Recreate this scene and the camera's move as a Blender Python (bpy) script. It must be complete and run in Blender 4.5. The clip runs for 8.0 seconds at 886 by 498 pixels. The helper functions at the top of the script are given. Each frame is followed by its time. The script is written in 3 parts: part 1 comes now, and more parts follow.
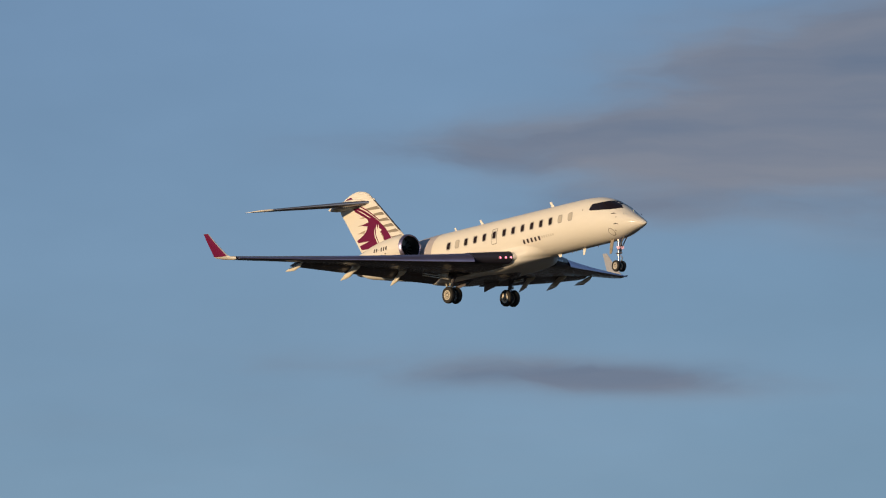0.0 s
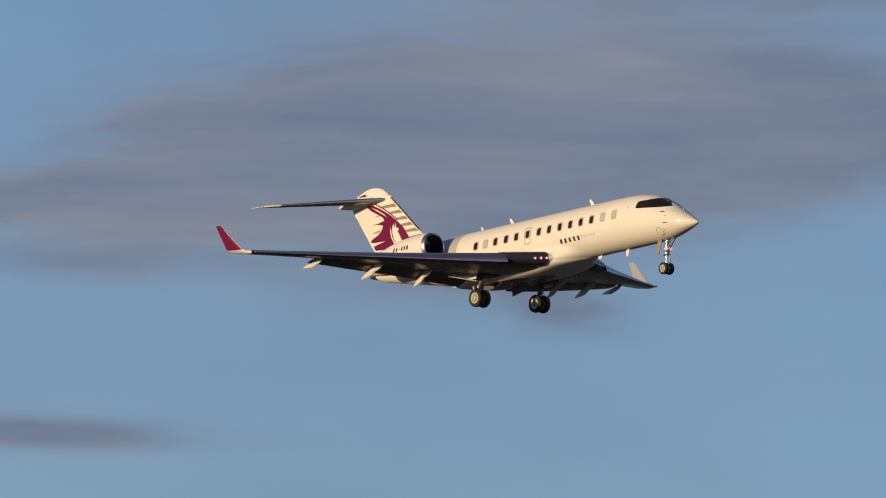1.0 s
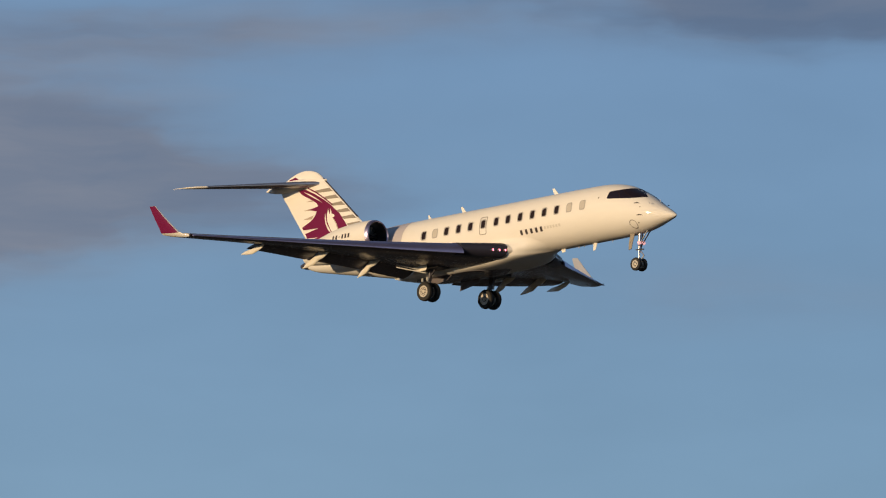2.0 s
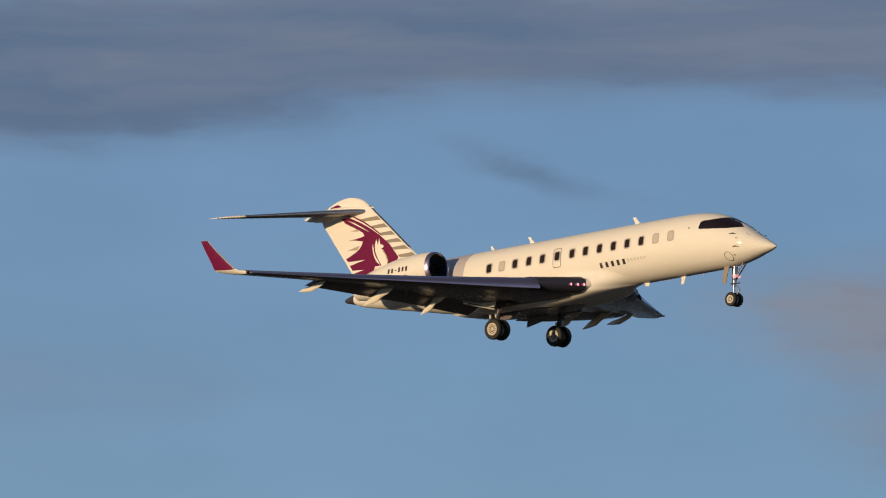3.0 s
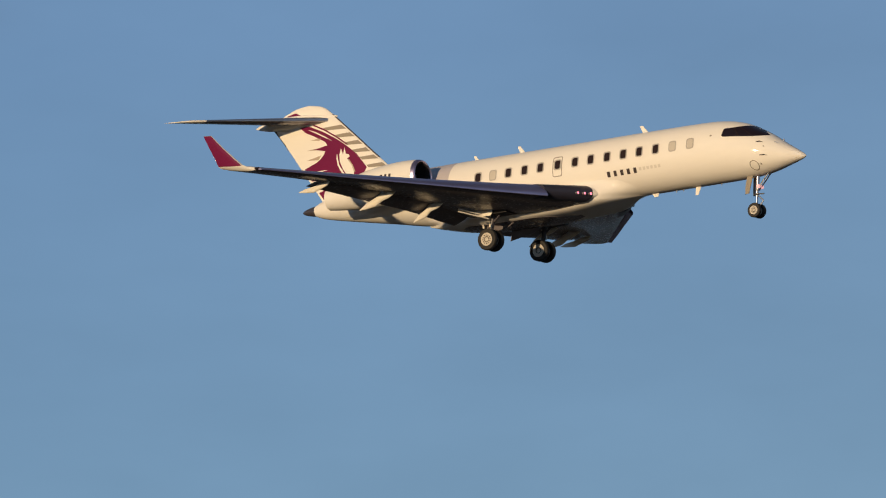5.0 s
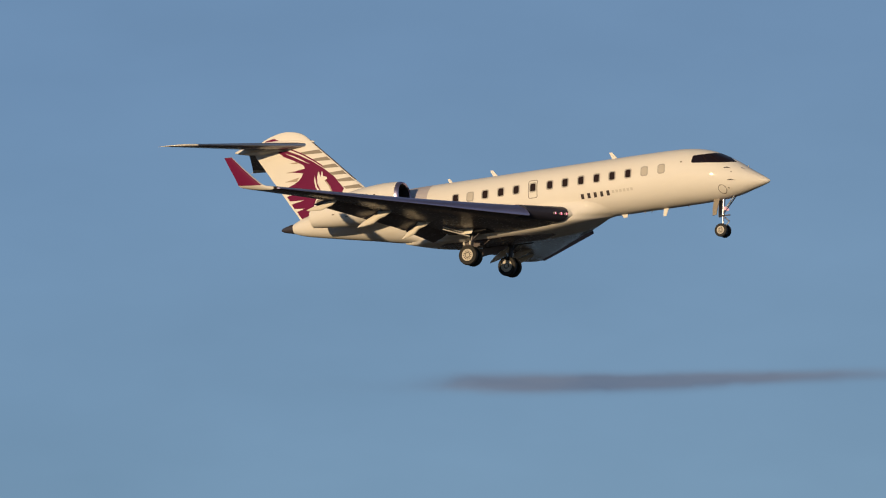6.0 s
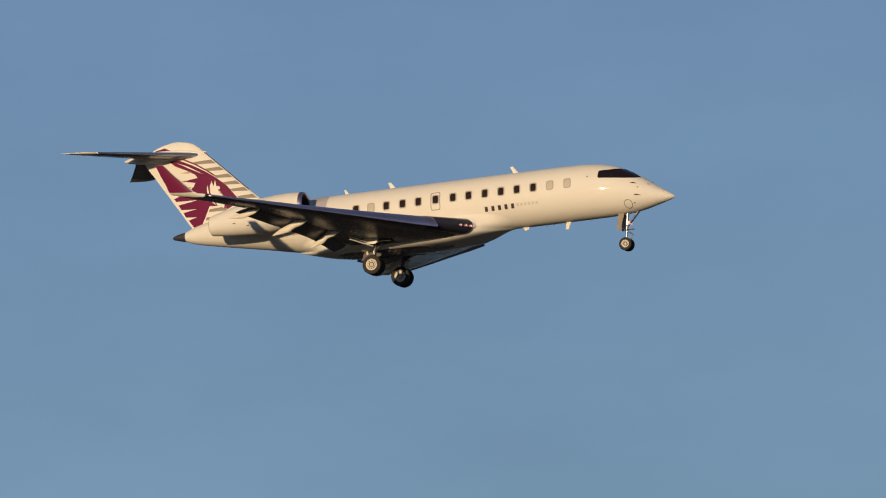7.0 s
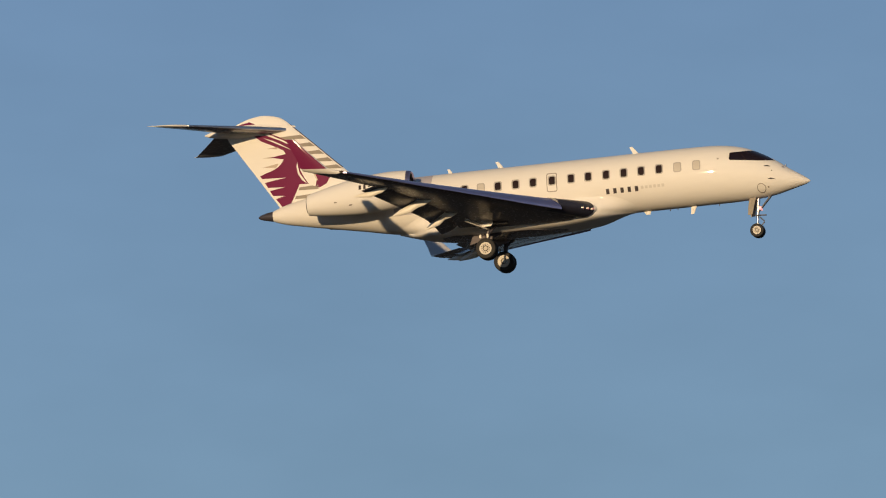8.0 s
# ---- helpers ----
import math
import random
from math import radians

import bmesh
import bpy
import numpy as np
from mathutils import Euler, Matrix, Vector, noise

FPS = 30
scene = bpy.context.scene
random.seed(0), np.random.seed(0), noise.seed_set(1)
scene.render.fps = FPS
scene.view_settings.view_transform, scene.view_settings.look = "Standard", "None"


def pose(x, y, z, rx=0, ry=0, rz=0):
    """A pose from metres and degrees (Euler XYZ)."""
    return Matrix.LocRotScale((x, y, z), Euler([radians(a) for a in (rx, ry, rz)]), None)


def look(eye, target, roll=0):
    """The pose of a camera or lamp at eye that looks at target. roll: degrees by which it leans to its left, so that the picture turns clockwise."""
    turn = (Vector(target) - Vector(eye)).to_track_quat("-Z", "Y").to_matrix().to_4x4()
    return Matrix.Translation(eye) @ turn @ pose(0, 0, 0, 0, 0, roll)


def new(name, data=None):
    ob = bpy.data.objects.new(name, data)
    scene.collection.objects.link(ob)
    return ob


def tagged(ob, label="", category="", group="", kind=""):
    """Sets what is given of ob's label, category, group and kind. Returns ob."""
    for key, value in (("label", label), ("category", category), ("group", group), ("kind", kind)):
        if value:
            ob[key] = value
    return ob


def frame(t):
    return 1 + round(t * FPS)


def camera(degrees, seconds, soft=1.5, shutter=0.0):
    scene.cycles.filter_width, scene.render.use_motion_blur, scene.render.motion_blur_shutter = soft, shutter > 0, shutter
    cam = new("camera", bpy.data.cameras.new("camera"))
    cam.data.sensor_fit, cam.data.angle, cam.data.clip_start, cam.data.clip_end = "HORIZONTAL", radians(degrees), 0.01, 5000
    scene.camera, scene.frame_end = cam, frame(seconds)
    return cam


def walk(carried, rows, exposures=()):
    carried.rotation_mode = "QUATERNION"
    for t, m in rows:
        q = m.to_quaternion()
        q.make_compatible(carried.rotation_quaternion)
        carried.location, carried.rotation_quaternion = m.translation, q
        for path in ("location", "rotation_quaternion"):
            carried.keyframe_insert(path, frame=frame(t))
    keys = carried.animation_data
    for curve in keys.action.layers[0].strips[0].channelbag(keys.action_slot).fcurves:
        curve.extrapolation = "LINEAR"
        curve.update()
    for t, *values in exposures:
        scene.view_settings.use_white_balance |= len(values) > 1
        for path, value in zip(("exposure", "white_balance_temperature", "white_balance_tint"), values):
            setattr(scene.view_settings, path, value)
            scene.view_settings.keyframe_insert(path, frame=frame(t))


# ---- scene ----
cam = camera(4.108, 8.0, soft=1.1, shutter=0.0)
EYE = Vector((0, 0, 1.7))
# seconds, bearing from +Y towards +X, height above the horizon, roll
SIGHT = [
    (0, -58.023, 5.771, -0.209), (0.2, -57.379, 5.769, -0.148), (0.5, -56.448, 5.850, -0.077),
    (0.8, -55.767, 5.945, -0.043), (1, -55.418, 6.023, -0.037), (1.2, -54.932, 6.114, -0.010),
    (1.5, -53.894, 6.186, 0.072), (1.7, -53.080, 6.203, 0.241), (2.8, -49.357, 6.601, 0.239),
    (3, -48.630, 6.710, 0.072), (3.2, -47.816, 6.770, -0.015), (3.5, -46.119, 6.815, -0.044),
    (3.8, -44.678, 6.746, -0.080), (4, -43.879, 6.726, -0.120), (4.2, -43.030, 6.733, -0.120),
    (4.5, -41.784, 6.722, -0.085), (4.7, -40.832, 6.803, 0.081), (5.8, -34.855, 7.219, 0.035),
    (6, -34.038, 7.303, 0.005), (6.2, -33.118, 7.345, -0.239), (6.5, -31.428, 7.400, -0.140),
    (6.8, -29.592, 7.442, -0.041), (7, -28.656, 7.500, -0.052), (7.2, -27.743, 7.544, -0.082),
    (7.5, -26.253, 7.520, -0.128), (7.8, -24.757, 7.529, -0.144), (8, -23.666, 7.536, -0.147)]


def sight(pan, tilt, roll):
    p, e = radians(pan), radians(tilt)
    return look(EYE, EYE + Vector((math.sin(p) * math.cos(e), math.cos(p) * math.cos(e), math.sin(e))), roll)


walk(cam, [(t, sight(p, e, r)) for t, p, e, r in SIGHT], [(0, -0.12), (1, -0.06), (3, -0.12), (4.5, -0.14), (6, -0.18), (7, -0.24), (8, -0.18)])

# ---- light ----
SUN_BEARING, SUN_HEIGHT = 173.0, 6.3     # degrees from +Y towards +X; above the horizon
sun = new("sun", bpy.data.lights.new("sun", "SUN"))
sun.data.energy, sun.data.angle, sun.data.color = 4.15, radians(0.6), (1.0, 0.72, 0.405)
sb, sh = radians(SUN_BEARING), radians(SUN_HEIGHT)
sun.matrix_world = look(Vector((math.sin(sb) * math.cos(sh), math.cos(sb) * math.cos(sh), math.sin(sh))) * 900, (0, 0, 0))


class Graph:
    """Short calls for a node tree."""

    def __init__(self, tree):
        self.tree = tree
        tree.nodes.clear()

    def node(self, kind, **inputs):
        n = self.tree.nodes.new(kind)
        for key, value in inputs.items():
            self.put(n.inputs[key.replace("_", " ")], value)
        return n

    def put(self, socket, value):
        if isinstance(value, bpy.types.NodeSocket):
            self.tree.links.new(value, socket)
        else:
            socket.default_value = value

    def math(self, op, a, b=0.0, c=0.0):
        n = self.tree.nodes.new("ShaderNodeMath")
        n.operation = op
        for s, v in zip(n.inputs, (a, b, c)):
            self.put(s, v)
        return n.outputs[0]

    def mix(self, fac, a, b, blend="MIX"):
        n = self.tree.nodes.new("ShaderNodeMix")
        n.data_type, n.blend_type = "RGBA", blend
        self.put(n.inputs[0], fac), self.put(n.inputs[6], a), self.put(n.inputs[7], b)
        return n.outputs[2]

    def noise(self, vector, scale, detail=3.0, rough=0.5):
        n = self.node("ShaderNodeTexNoise", Scale=scale, Detail=detail, Roughness=rough)
        self.put(n.inputs["Vector"], vector)
        return n.outputs["Fac"]

    def xyz(self, x, y, z=0.0):
        return self.node("ShaderNodeCombineXYZ", X=x, Y=y, Z=z).outputs[0]


def sky():
    world = bpy.data.worlds.new("sky")
    scene.world = world
    world.use_nodes = True
    g = Graph(world.node_tree)
    air = g.node("ShaderNodeTexSky")
    air.sky_type, air.sun_disc = "NISHITA", False
    air.sun_elevation, air.sun_rotation = radians(SUN_HEIGHT), radians(SUN_BEARING)
    air.air_density, air.dust_density, air.ozone_density = 1.0, 0.0, 5.0
    way = g.node("ShaderNodeTexCoord").outputs["Generated"]
    s = g.node("ShaderNodeSeparateXYZ", Vector=way)
    u = g.math("MULTIPLY", g.math("ARCTAN2", s.outputs[0], s.outputs[1]), 180 / math.pi)
    v = g.math("MULTIPLY", g.math("ARCSINE", s.outputs[2]), 180 / math.pi)
    clear_u, clear_v = u, v
    # ragged edges: the coordinates are pushed about by three sizes of noise
    flat = g.xyz(g.math("MULTIPLY", u, 0.55), g.math("MULTIPLY", v, 1.3))
    for scale, size, seed in ((1.0, 0.18, 3.1), (3.1, 0.13, 7.7), (8.0, 0.03, 1.9)):
        shifted = g.xyz(g.math("MULTIPLY", u, 0.55), g.math("MULTIPLY", v, 1.3), seed)
        u = g.math("ADD", u, g.math("MULTIPLY", g.math("SUBTRACT", g.noise(shifted, scale, 3.0), 0.5), size * 5.0))
        shifted = g.xyz(g.math("MULTIPLY", u, 0.55), g.math("MULTIPLY", v, 1.3), seed + 5)
        v = g.math("ADD", v, g.math("MULTIPLY", g.math("SUBTRACT", g.noise(shifted, scale, 3.0), 0.5), size))
    total = ink = None

    def cloud(bearing, height, wide, tall, dense, lean=0.0, dark=0.5, calm=False):
        """A bank of cloud: its middle, half width and half height in degrees; dark: how slaty it is; calm: drawn out flat by the wind."""
        nonlocal total, ink
        du = g.math("SUBTRACT", u, bearing)
        level = g.math("MULTIPLY_ADD", g.math("SUBTRACT", v, clear_v), 0.30, clear_v) if calm else v
        dv = g.math("SUBTRACT", g.math("SUBTRACT", level, height), g.math("MULTIPLY", du, lean))
        du, dv = g.math("DIVIDE", du, wide), g.math("DIVIDE", dv, tall)
        far = g.math("ADD", g.math("MULTIPLY", du, du), g.math("MULTIPLY", dv, dv))
        veil = g.math("MULTIPLY", g.math("EXPONENT", g.math("MULTIPLY", far, -1.0)), dense)
        slate = g.math("MULTIPLY", veil, dark)
        total = veil if total is None else g.math("ADD", total, veil)
        ink = slate if ink is None else g.math("ADD", ink, slate)

    cloud(-58.24, 4.93, 3.01, 0.852, 0.30, 0.00, 0.00)
    cloud(-57.56, 5.20, 0.99, 0.085, 0.75, -0.03, 0.55, True)
    cloud(-56.98, 5.16, 0.62, 0.072, 0.85, -0.04, 0.70, True)
    cloud(-57.93, 6.24, 0.75, 0.105, 0.70, 0.02, 0.75)
    cloud(-56.93, 6.30, 1.27, 0.180, 0.80, 0.02, 0.50)
    cloud(-56.59, 6.17, 0.81, 0.111, 1.00, 0.03, 0.00)
    cloud(-55.75, 6.36, 1.27, 0.295, 1.00, 0.02, 0.35)
    cloud(-57.06, 5.97, 0.78, 0.079, 0.70, 0.00, 0.90)
    cloud(-56.28, 6.69, 1.06, 0.164, 0.45, 0.03, 0.40)
    cloud(-55.10, 6.77, 1.69, 0.426, 1.05, 0.04, 0.20)
    cloud(-54.52, 6.46, 1.27, 0.229, 1.20, -0.03, 0.85)
    cloud(-53.26, 6.64, 0.74, 0.190, 1.20, -0.22, 0.90)
    cloud(-55.36, 5.92, 0.99, 0.170, 0.65, 0.03, 0.50)
    cloud(-54.80, 5.72, 0.36, 0.120, 0.55, -0.20, 0.80)
    cloud(-54.70, 6.27, 1.09, 0.328, 1.00, 0.00, 0.50)
    cloud(-53.26, 7.25, 1.69, 0.164, 1.00, 0.03, 0.50)
    cloud(-52.21, 6.51, 0.60, 0.131, 0.40, -0.10, 0.70)
    cloud(-55.02, 5.77, 0.42, 0.110, 0.45, -0.10, 0.60)
    cloud(-50.17, 7.43, 1.30, 0.246, 1.60, 0.00, 0.90)
    cloud(-49.07, 7.79, 3.92, 0.295, 1.50, 0.00, 0.80)
    cloud(-48.09, 7.06, 0.33, 0.098, 0.90, -0.30, 1.00)
    cloud(-46.76, 6.47, 0.78, 0.246, 0.80, 0.00, 0.00)
    cloud(-50.64, 6.06, 0.90, 0.197, 0.55, 0.00, 0.30)
    cloud(-46.97, 7.63, 2.11, 0.197, 0.90, 0.00, 0.60)
    cloud(-46.08, 6.32, 0.99, 0.290, 1.00, 0.02, 0.00)
    cloud(-45.72, 6.28, 0.62, 0.229, 0.95, 0.10, 0.85)
    cloud(-46.21, 5.75, 0.69, 0.197, 0.80, 0.00, 0.10)
    cloud(-45.29, 7.44, 1.39, 0.180, 0.70, 0.02, 0.30)
    cloud(-44.61, 7.71, 1.81, 0.229, 1.30, 0.03, 0.75)
    cloud(-42.91, 7.82, 1.33, 0.180, 1.20, 0.14, 0.70)
    cloud(-45.50, 6.44, 0.45, 0.34, 0.70, 0.00, 0.40)
    cloud(-46.05, 5.95, 0.75, 0.24, 0.55, 0.05, 0.00)
    cloud(-54.60, 6.62, 1.70, 0.40, 0.80, 0.00, 0.30)
    cloud(-56.20, 5.97, 1.30, 0.20, 0.30, 0.00, 0.40)
    cloud(-33.62, 6.68, 0.78, 0.048, 1.30, 0.012, 0.65, True)
    cloud(-32.75, 6.705, 0.80, 0.036, 1.15, 0.012, 0.60, True)
    grain = g.noise(flat, 2.4, 4.0, 0.52)
    wisps = g.noise(g.xyz(g.math("MULTIPLY", u, 0.5), g.math("MULTIPLY", v, 2.6), 4.0), 3.0, 4.0, 0.5)
    cover = g.math("MULTIPLY", total, g.math("MULTIPLY_ADD", g.math("ADD", grain, wisps), 1.0, 0.0))
    edge = g.node("ShaderNodeMapRange", Value=cover)
    edge.interpolation_type = "SMOOTHSTEP"
    edge.inputs["From Min"].default_value, edge.inputs["From Max"].default_value, edge.inputs["To Max"].default_value = 0.04, 1.60, 0.86
    cover = edge.outputs[0]
    share = g.math("DIVIDE", ink, g.math("MAXIMUM", total, 0.001))
    share = g.math("ADD", share, g.math("MULTIPLY", g.math("SUBTRACT", g.noise(g.xyz(g.math("MULTIPLY", u, 0.28), g.math("MULTIPLY", v, 2.2), 9.0), 2.6, 4.0, 0.52), 0.5), 1.25))
    share = g.math("MINIMUM", g.math("MAXIMUM", share, 0.0), 1.0)
    tone = g.mix(share, CLOUD_PALE, CLOUD_DARK)
    blue = g.mix(1.0, air.outputs[0], SKY_TINT, "MULTIPLY")
    low = g.math("MULTIPLY_ADD", s.outputs[2], -1.1, 1.13)      # thicker towards the horizon
    thick = g.mix(1.0, HAZE, g.node("ShaderNodeCombineColor", Red=low, Green=low, Blue=low).outputs[0], "MULTIPLY")
    mottle = g.math("MULTIPLY_ADD", g.noise(flat, 0.8, 4.0, 0.55), 0.32, 0.84)
    thick = g.mix(1.0, thick, g.node("ShaderNodeCombineColor", Red=mottle, Green=mottle, Blue=mottle).outputs[0], "MULTIPLY")
    span = g.math("DIVIDE", g.math("SUBTRACT", u, -43.0), 8.0)      # a stretch of deeper blue
    clear = g.math("EXPONENT", g.math("MULTIPLY", g.math("MULTIPLY", span, span), -1.0))
    thick = g.mix(clear, thick, g.mix(1.0, thick, (0.90, 0.97, 1.03, 1), "MULTIPLY"))
    blue = g.mix(HAZE_SHARE, blue, thick)
    # the haze layer leans: greener below it, a colder violet blue above
    layer = g.math("SUBTRACT", clear_v, g.math("MULTIPLY_ADD", clear_u, 0.0546, 8.95))
    above = g.math("MINIMUM", g.math("MAXIMUM", g.math("MULTIPLY_ADD", layer, 0.45, 0.5), 0.0), 1.0)
    blue = g.mix(1.0, blue, g.mix(above, (1.005, 1.005, 0.97, 1), (0.93, 0.95, 1.0, 1)), "MULTIPLY")
    colour = g.mix(cover, blue, tone)
    back = g.node("ShaderNodeBackground", Color=colour, Strength=SKY_STRENGTH)
    g.tree.links.new(back.outputs[0], g.node("ShaderNodeOutputWorld").inputs[0])


SKY_TINT = (0.58, 0.60, 0.63, 1)
SKY_STRENGTH = 0.136
HAZE, HAZE_SHARE = (1.85, 2.84, 4.12, 1), 0.75      # evening haze that evens the blue out
CLOUD_DARK, CLOUD_PALE = (0.84, 1.18, 1.86, 1), (1.92, 1.95, 2.27, 1)
sky()


# ---- materials ----
def surface(name, colour, rough=0.4, metal=0.0, coat=0.0, vary=0.06, grain=2.0, bump=0.0, glow=None, lead=1.0, shine=0.5):
    m = bpy.data.materials.new(name)
    m.use_nodes = True
    g = Graph(m.node_tree)
    at = g.node("ShaderNodeTexCoord").outputs["Object"]
    if lead != 1.0:
        n = g.node("ShaderNodeMapping", Vector=at, Scale=(1.0 / lead, 1, 1))
        at = n.outputs[0]
    broad, fine = g.noise(at, grain * 0.35, 3.0), g.noise(at, grain * 6.0, 4.0, 0.6)
    both = g.math("MULTIPLY_ADD", fine, 0.4, g.math("MULTIPLY", broad, 0.6))
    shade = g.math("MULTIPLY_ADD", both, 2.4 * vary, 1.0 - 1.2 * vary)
    c = g.mix(1.0, (*colour, 1), g.node("ShaderNodeCombineColor", Red=shade, Green=shade, Blue=shade).outputs[0], "MULTIPLY")
    p = g.node("ShaderNodeBsdfPrincipled", Metallic=metal)
    g.put(p.inputs["Base Color"], c)
    g.put(p.inputs["Roughness"], g.math("MULTIPLY_ADD", fine, 0.12, rough - 0.06))
    p.inputs["Specular IOR Level"].default_value = shine
    p.inputs["Coat Weight"].default_value = coat
    p.inputs["Coat Roughness"].default_value = 0.06
    if bump:
        b = g.node("ShaderNodeBump", Strength=bump, Distance=0.02, Height=fine)
        g.put(p.inputs["Normal"], b.outputs[0])
    if glow:
        p.inputs["Emission Color"].default_value = (*glow[:3], 1)
        p.inputs["Emission Strength"].default_value = glow[3]
    g.tree.links.new(p.outputs[0], g.node("ShaderNodeOutputMaterial").inputs[0])
    return m


WHITE = surface("white_paint", (0.78, 0.75, 0.70), 0.6, coat=0.30, vary=0.07, grain=0.8, lead=4, shine=0.0)
GREY_PAINT = surface("grey_paint", (0.48, 0.45, 0.48), 0.5, coat=0.0, vary=0.08)
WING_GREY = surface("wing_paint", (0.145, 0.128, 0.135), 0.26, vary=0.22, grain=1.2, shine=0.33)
FAIRING = surface("fairing_paint", (0.72, 0.68, 0.60), 0.4, vary=0.08)
METAL = surface("bright_aluminium", (0.55, 0.55, 0.60), 0.38, metal=1.0, vary=0.1)
SLAT = surface("weathered_aluminium", (0.42, 0.38, 0.56), 0.36, metal=0.9, vary=0.2, grain=1.5, lead=0.4)
DULL_METAL = surface("dull_steel", (0.35, 0.33, 0.31), 0.4, metal=1.0, vary=0.2)
GREY_WHITE = surface("pale_grey_paint", (0.36, 0.37, 0.42), 0.4, vary=0.06)
MAROON = surface("maroon_paint", (0.15, 0.010, 0.055), 0.5, coat=0.15, vary=0.1, shine=0.1)
STRIPE = surface("taupe_paint", (0.28, 0.245, 0.20), 0.5, vary=0.08, shine=0.15)
PALE_BROWN = surface("tan_paint", (0.42, 0.34, 0.26), 0.4, vary=0.08)
GLASS = surface("dark_glass", (0.026, 0.016, 0.015), 0.25, vary=0.2, shine=0.2)
COCKPIT = surface("flight_deck_glass", (0.016, 0.011, 0.016), 0.10, vary=0.2, shine=0.6)
SHADE = surface("drawn_shade", (0.52, 0.48, 0.42), 0.5, vary=0.1)
FRAME_GREY = surface("window_surround", (0.40, 0.375, 0.345), 0.4, vary=0.1)
INK = surface("dark_lettering", (0.04, 0.028, 0.03), 0.5, vary=0.2)
PALE_INK = surface("pale_lettering", (0.60, 0.57, 0.52), 0.5, vary=0.1)
LINE = surface("panel_gap", (0.25, 0.22, 0.19), 0.6, vary=0.1)
TYRE = surface("tyre_rubber", (0.018, 0.017, 0.017), 0.75, vary=0.3, grain=6, bump=0.3)
RIM = surface("wheel_hub", (0.50, 0.46, 0.40), 0.45, metal=0.0, vary=0.15, grain=6)
# near-black colour stands in for the shade inside inlets, hub holes and wells
DARK = surface("recess_dark", (0.02, 0.018, 0.02), 0.5, vary=0.3)
TAIL_DARK = surface("dark_tail_tip", (0.05, 0.045, 0.055), 0.4, vary=0.2)
LAMP = surface("lamp_lens", (0.5, 0.2, 0.2), 0.2, glow=(1.0, 0.17, 0.26, 4.5))
TAXI = surface("taxi_lamp_lens", (0.6, 0.4, 0.4), 0.2, glow=(1.0, 0.45, 0.42, 0.9))
NAVY = surface("dark_navy_paint", (0.028, 0.028, 0.045), 0.35, vary=0.2, shine=0.3)
GRASS = surface("airfield_grass", (0.065, 0.053, 0.034), 0.9, vary=0.5, grain=0.02, bump=0.4)


# ---- mesh tools ----
def part(name, bm, material, parent, label="", smooth=True):
    """Link a bmesh as one mesh object under a thing or a part."""
    bmesh.ops.recalc_face_normals(bm, faces=bm.faces)
    for f in bm.faces:
        f.smooth = smooth
    for e in bm.edges:
        if len(e.link_faces) == 2 and e.calc_face_angle(0.0) > 0.62:
            e.smooth = False
    me = bpy.data.meshes.new(name)
    bm.to_mesh(me)
    bm.free()
    me.materials.append(material)
    ob = new(name, me)
    ob.parent = parent
    return tagged(ob, label)


def loft(rings, caps=True, into=None):
    """A skin over closed rings of equally many points."""
    bm = into or bmesh.new()
    made = [[bm.verts.new(p) for p in ring] for ring in rings]
    n = len(rings[0])
    for a, b in zip(made, made[1:]):
        for i in range(n):
            bm.faces.new((a[i], a[(i + 1) % n], b[(i + 1) % n], b[i]))
    if caps:
        bm.faces.new(made[0][::-1])
        bm.faces.new(made[-1])
    return bm


def tube(a, b, r0, r1=None, n=12, into=None):
    a, b = Vector(a), Vector(b)
    q = (b - a).to_track_quat("Z", "Y").to_matrix()
    ring = lambda c, r: [c + q @ Vector((r * math.cos(2 * math.pi * k / n), r * math.sin(2 * math.pi * k / n), 0)) for k in range(n)]
    return loft([ring(a, r0), ring(b, r0 if r1 is None else r1)], into=into)


def lathe_y(profile, centre, n=32, into=None):
    """A body of revolution about an axle along y: (offset, radius) pairs."""
    c = Vector(centre)
    return loft([[c + Vector((r * math.cos(2 * math.pi * k / n), o, r * math.sin(2 * math.pi * k / n))) for k in range(n)] for o, r in profile], into=into)


def block(a, b, bevel=0.01, into=None):
    bm = bmesh.new()
    lo, hi = Vector(a), Vector(b)
    bmesh.ops.create_cube(bm, size=1, matrix=Matrix.Translation((lo + hi) / 2) @ Matrix.Diagonal((*(hi - lo), 1)))
    if bevel:
        bmesh.ops.bevel(bm, geom=bm.edges[:], offset=bevel, segments=2, affect="EDGES")
    return bm


def curve_of(xs, ys):
    """A smooth curve with no overshoot through the given stations."""
    xs, ys = np.array(xs, float), np.array(ys, float)
    h, d = np.diff(xs), np.diff(ys) / np.diff(xs)
    m = np.zeros_like(ys)
    for i in range(1, len(xs) - 1):
        if d[i - 1] * d[i] > 0:
            w1, w2 = 2 * h[i] + h[i - 1], h[i] + 2 * h[i - 1]
            m[i] = (w1 + w2) / (w1 / d[i - 1] + w2 / d[i])
    m[0], m[-1] = d[0], d[-1]

    def at(x):
        i = int(np.clip(np.searchsorted(xs, x) - 1, 0, len(xs) - 2))
        t = (min(max(x, xs[0]), xs[-1]) - xs[i]) / h[i]
        return float((1 + 2 * t) * (1 - t) ** 2 * ys[i] + t * (1 - t) ** 2 * h[i] * m[i] + t * t * (3 - 2 * t) * ys[i + 1] + t * t * (t - 1) * h[i] * m[i + 1])
    return at


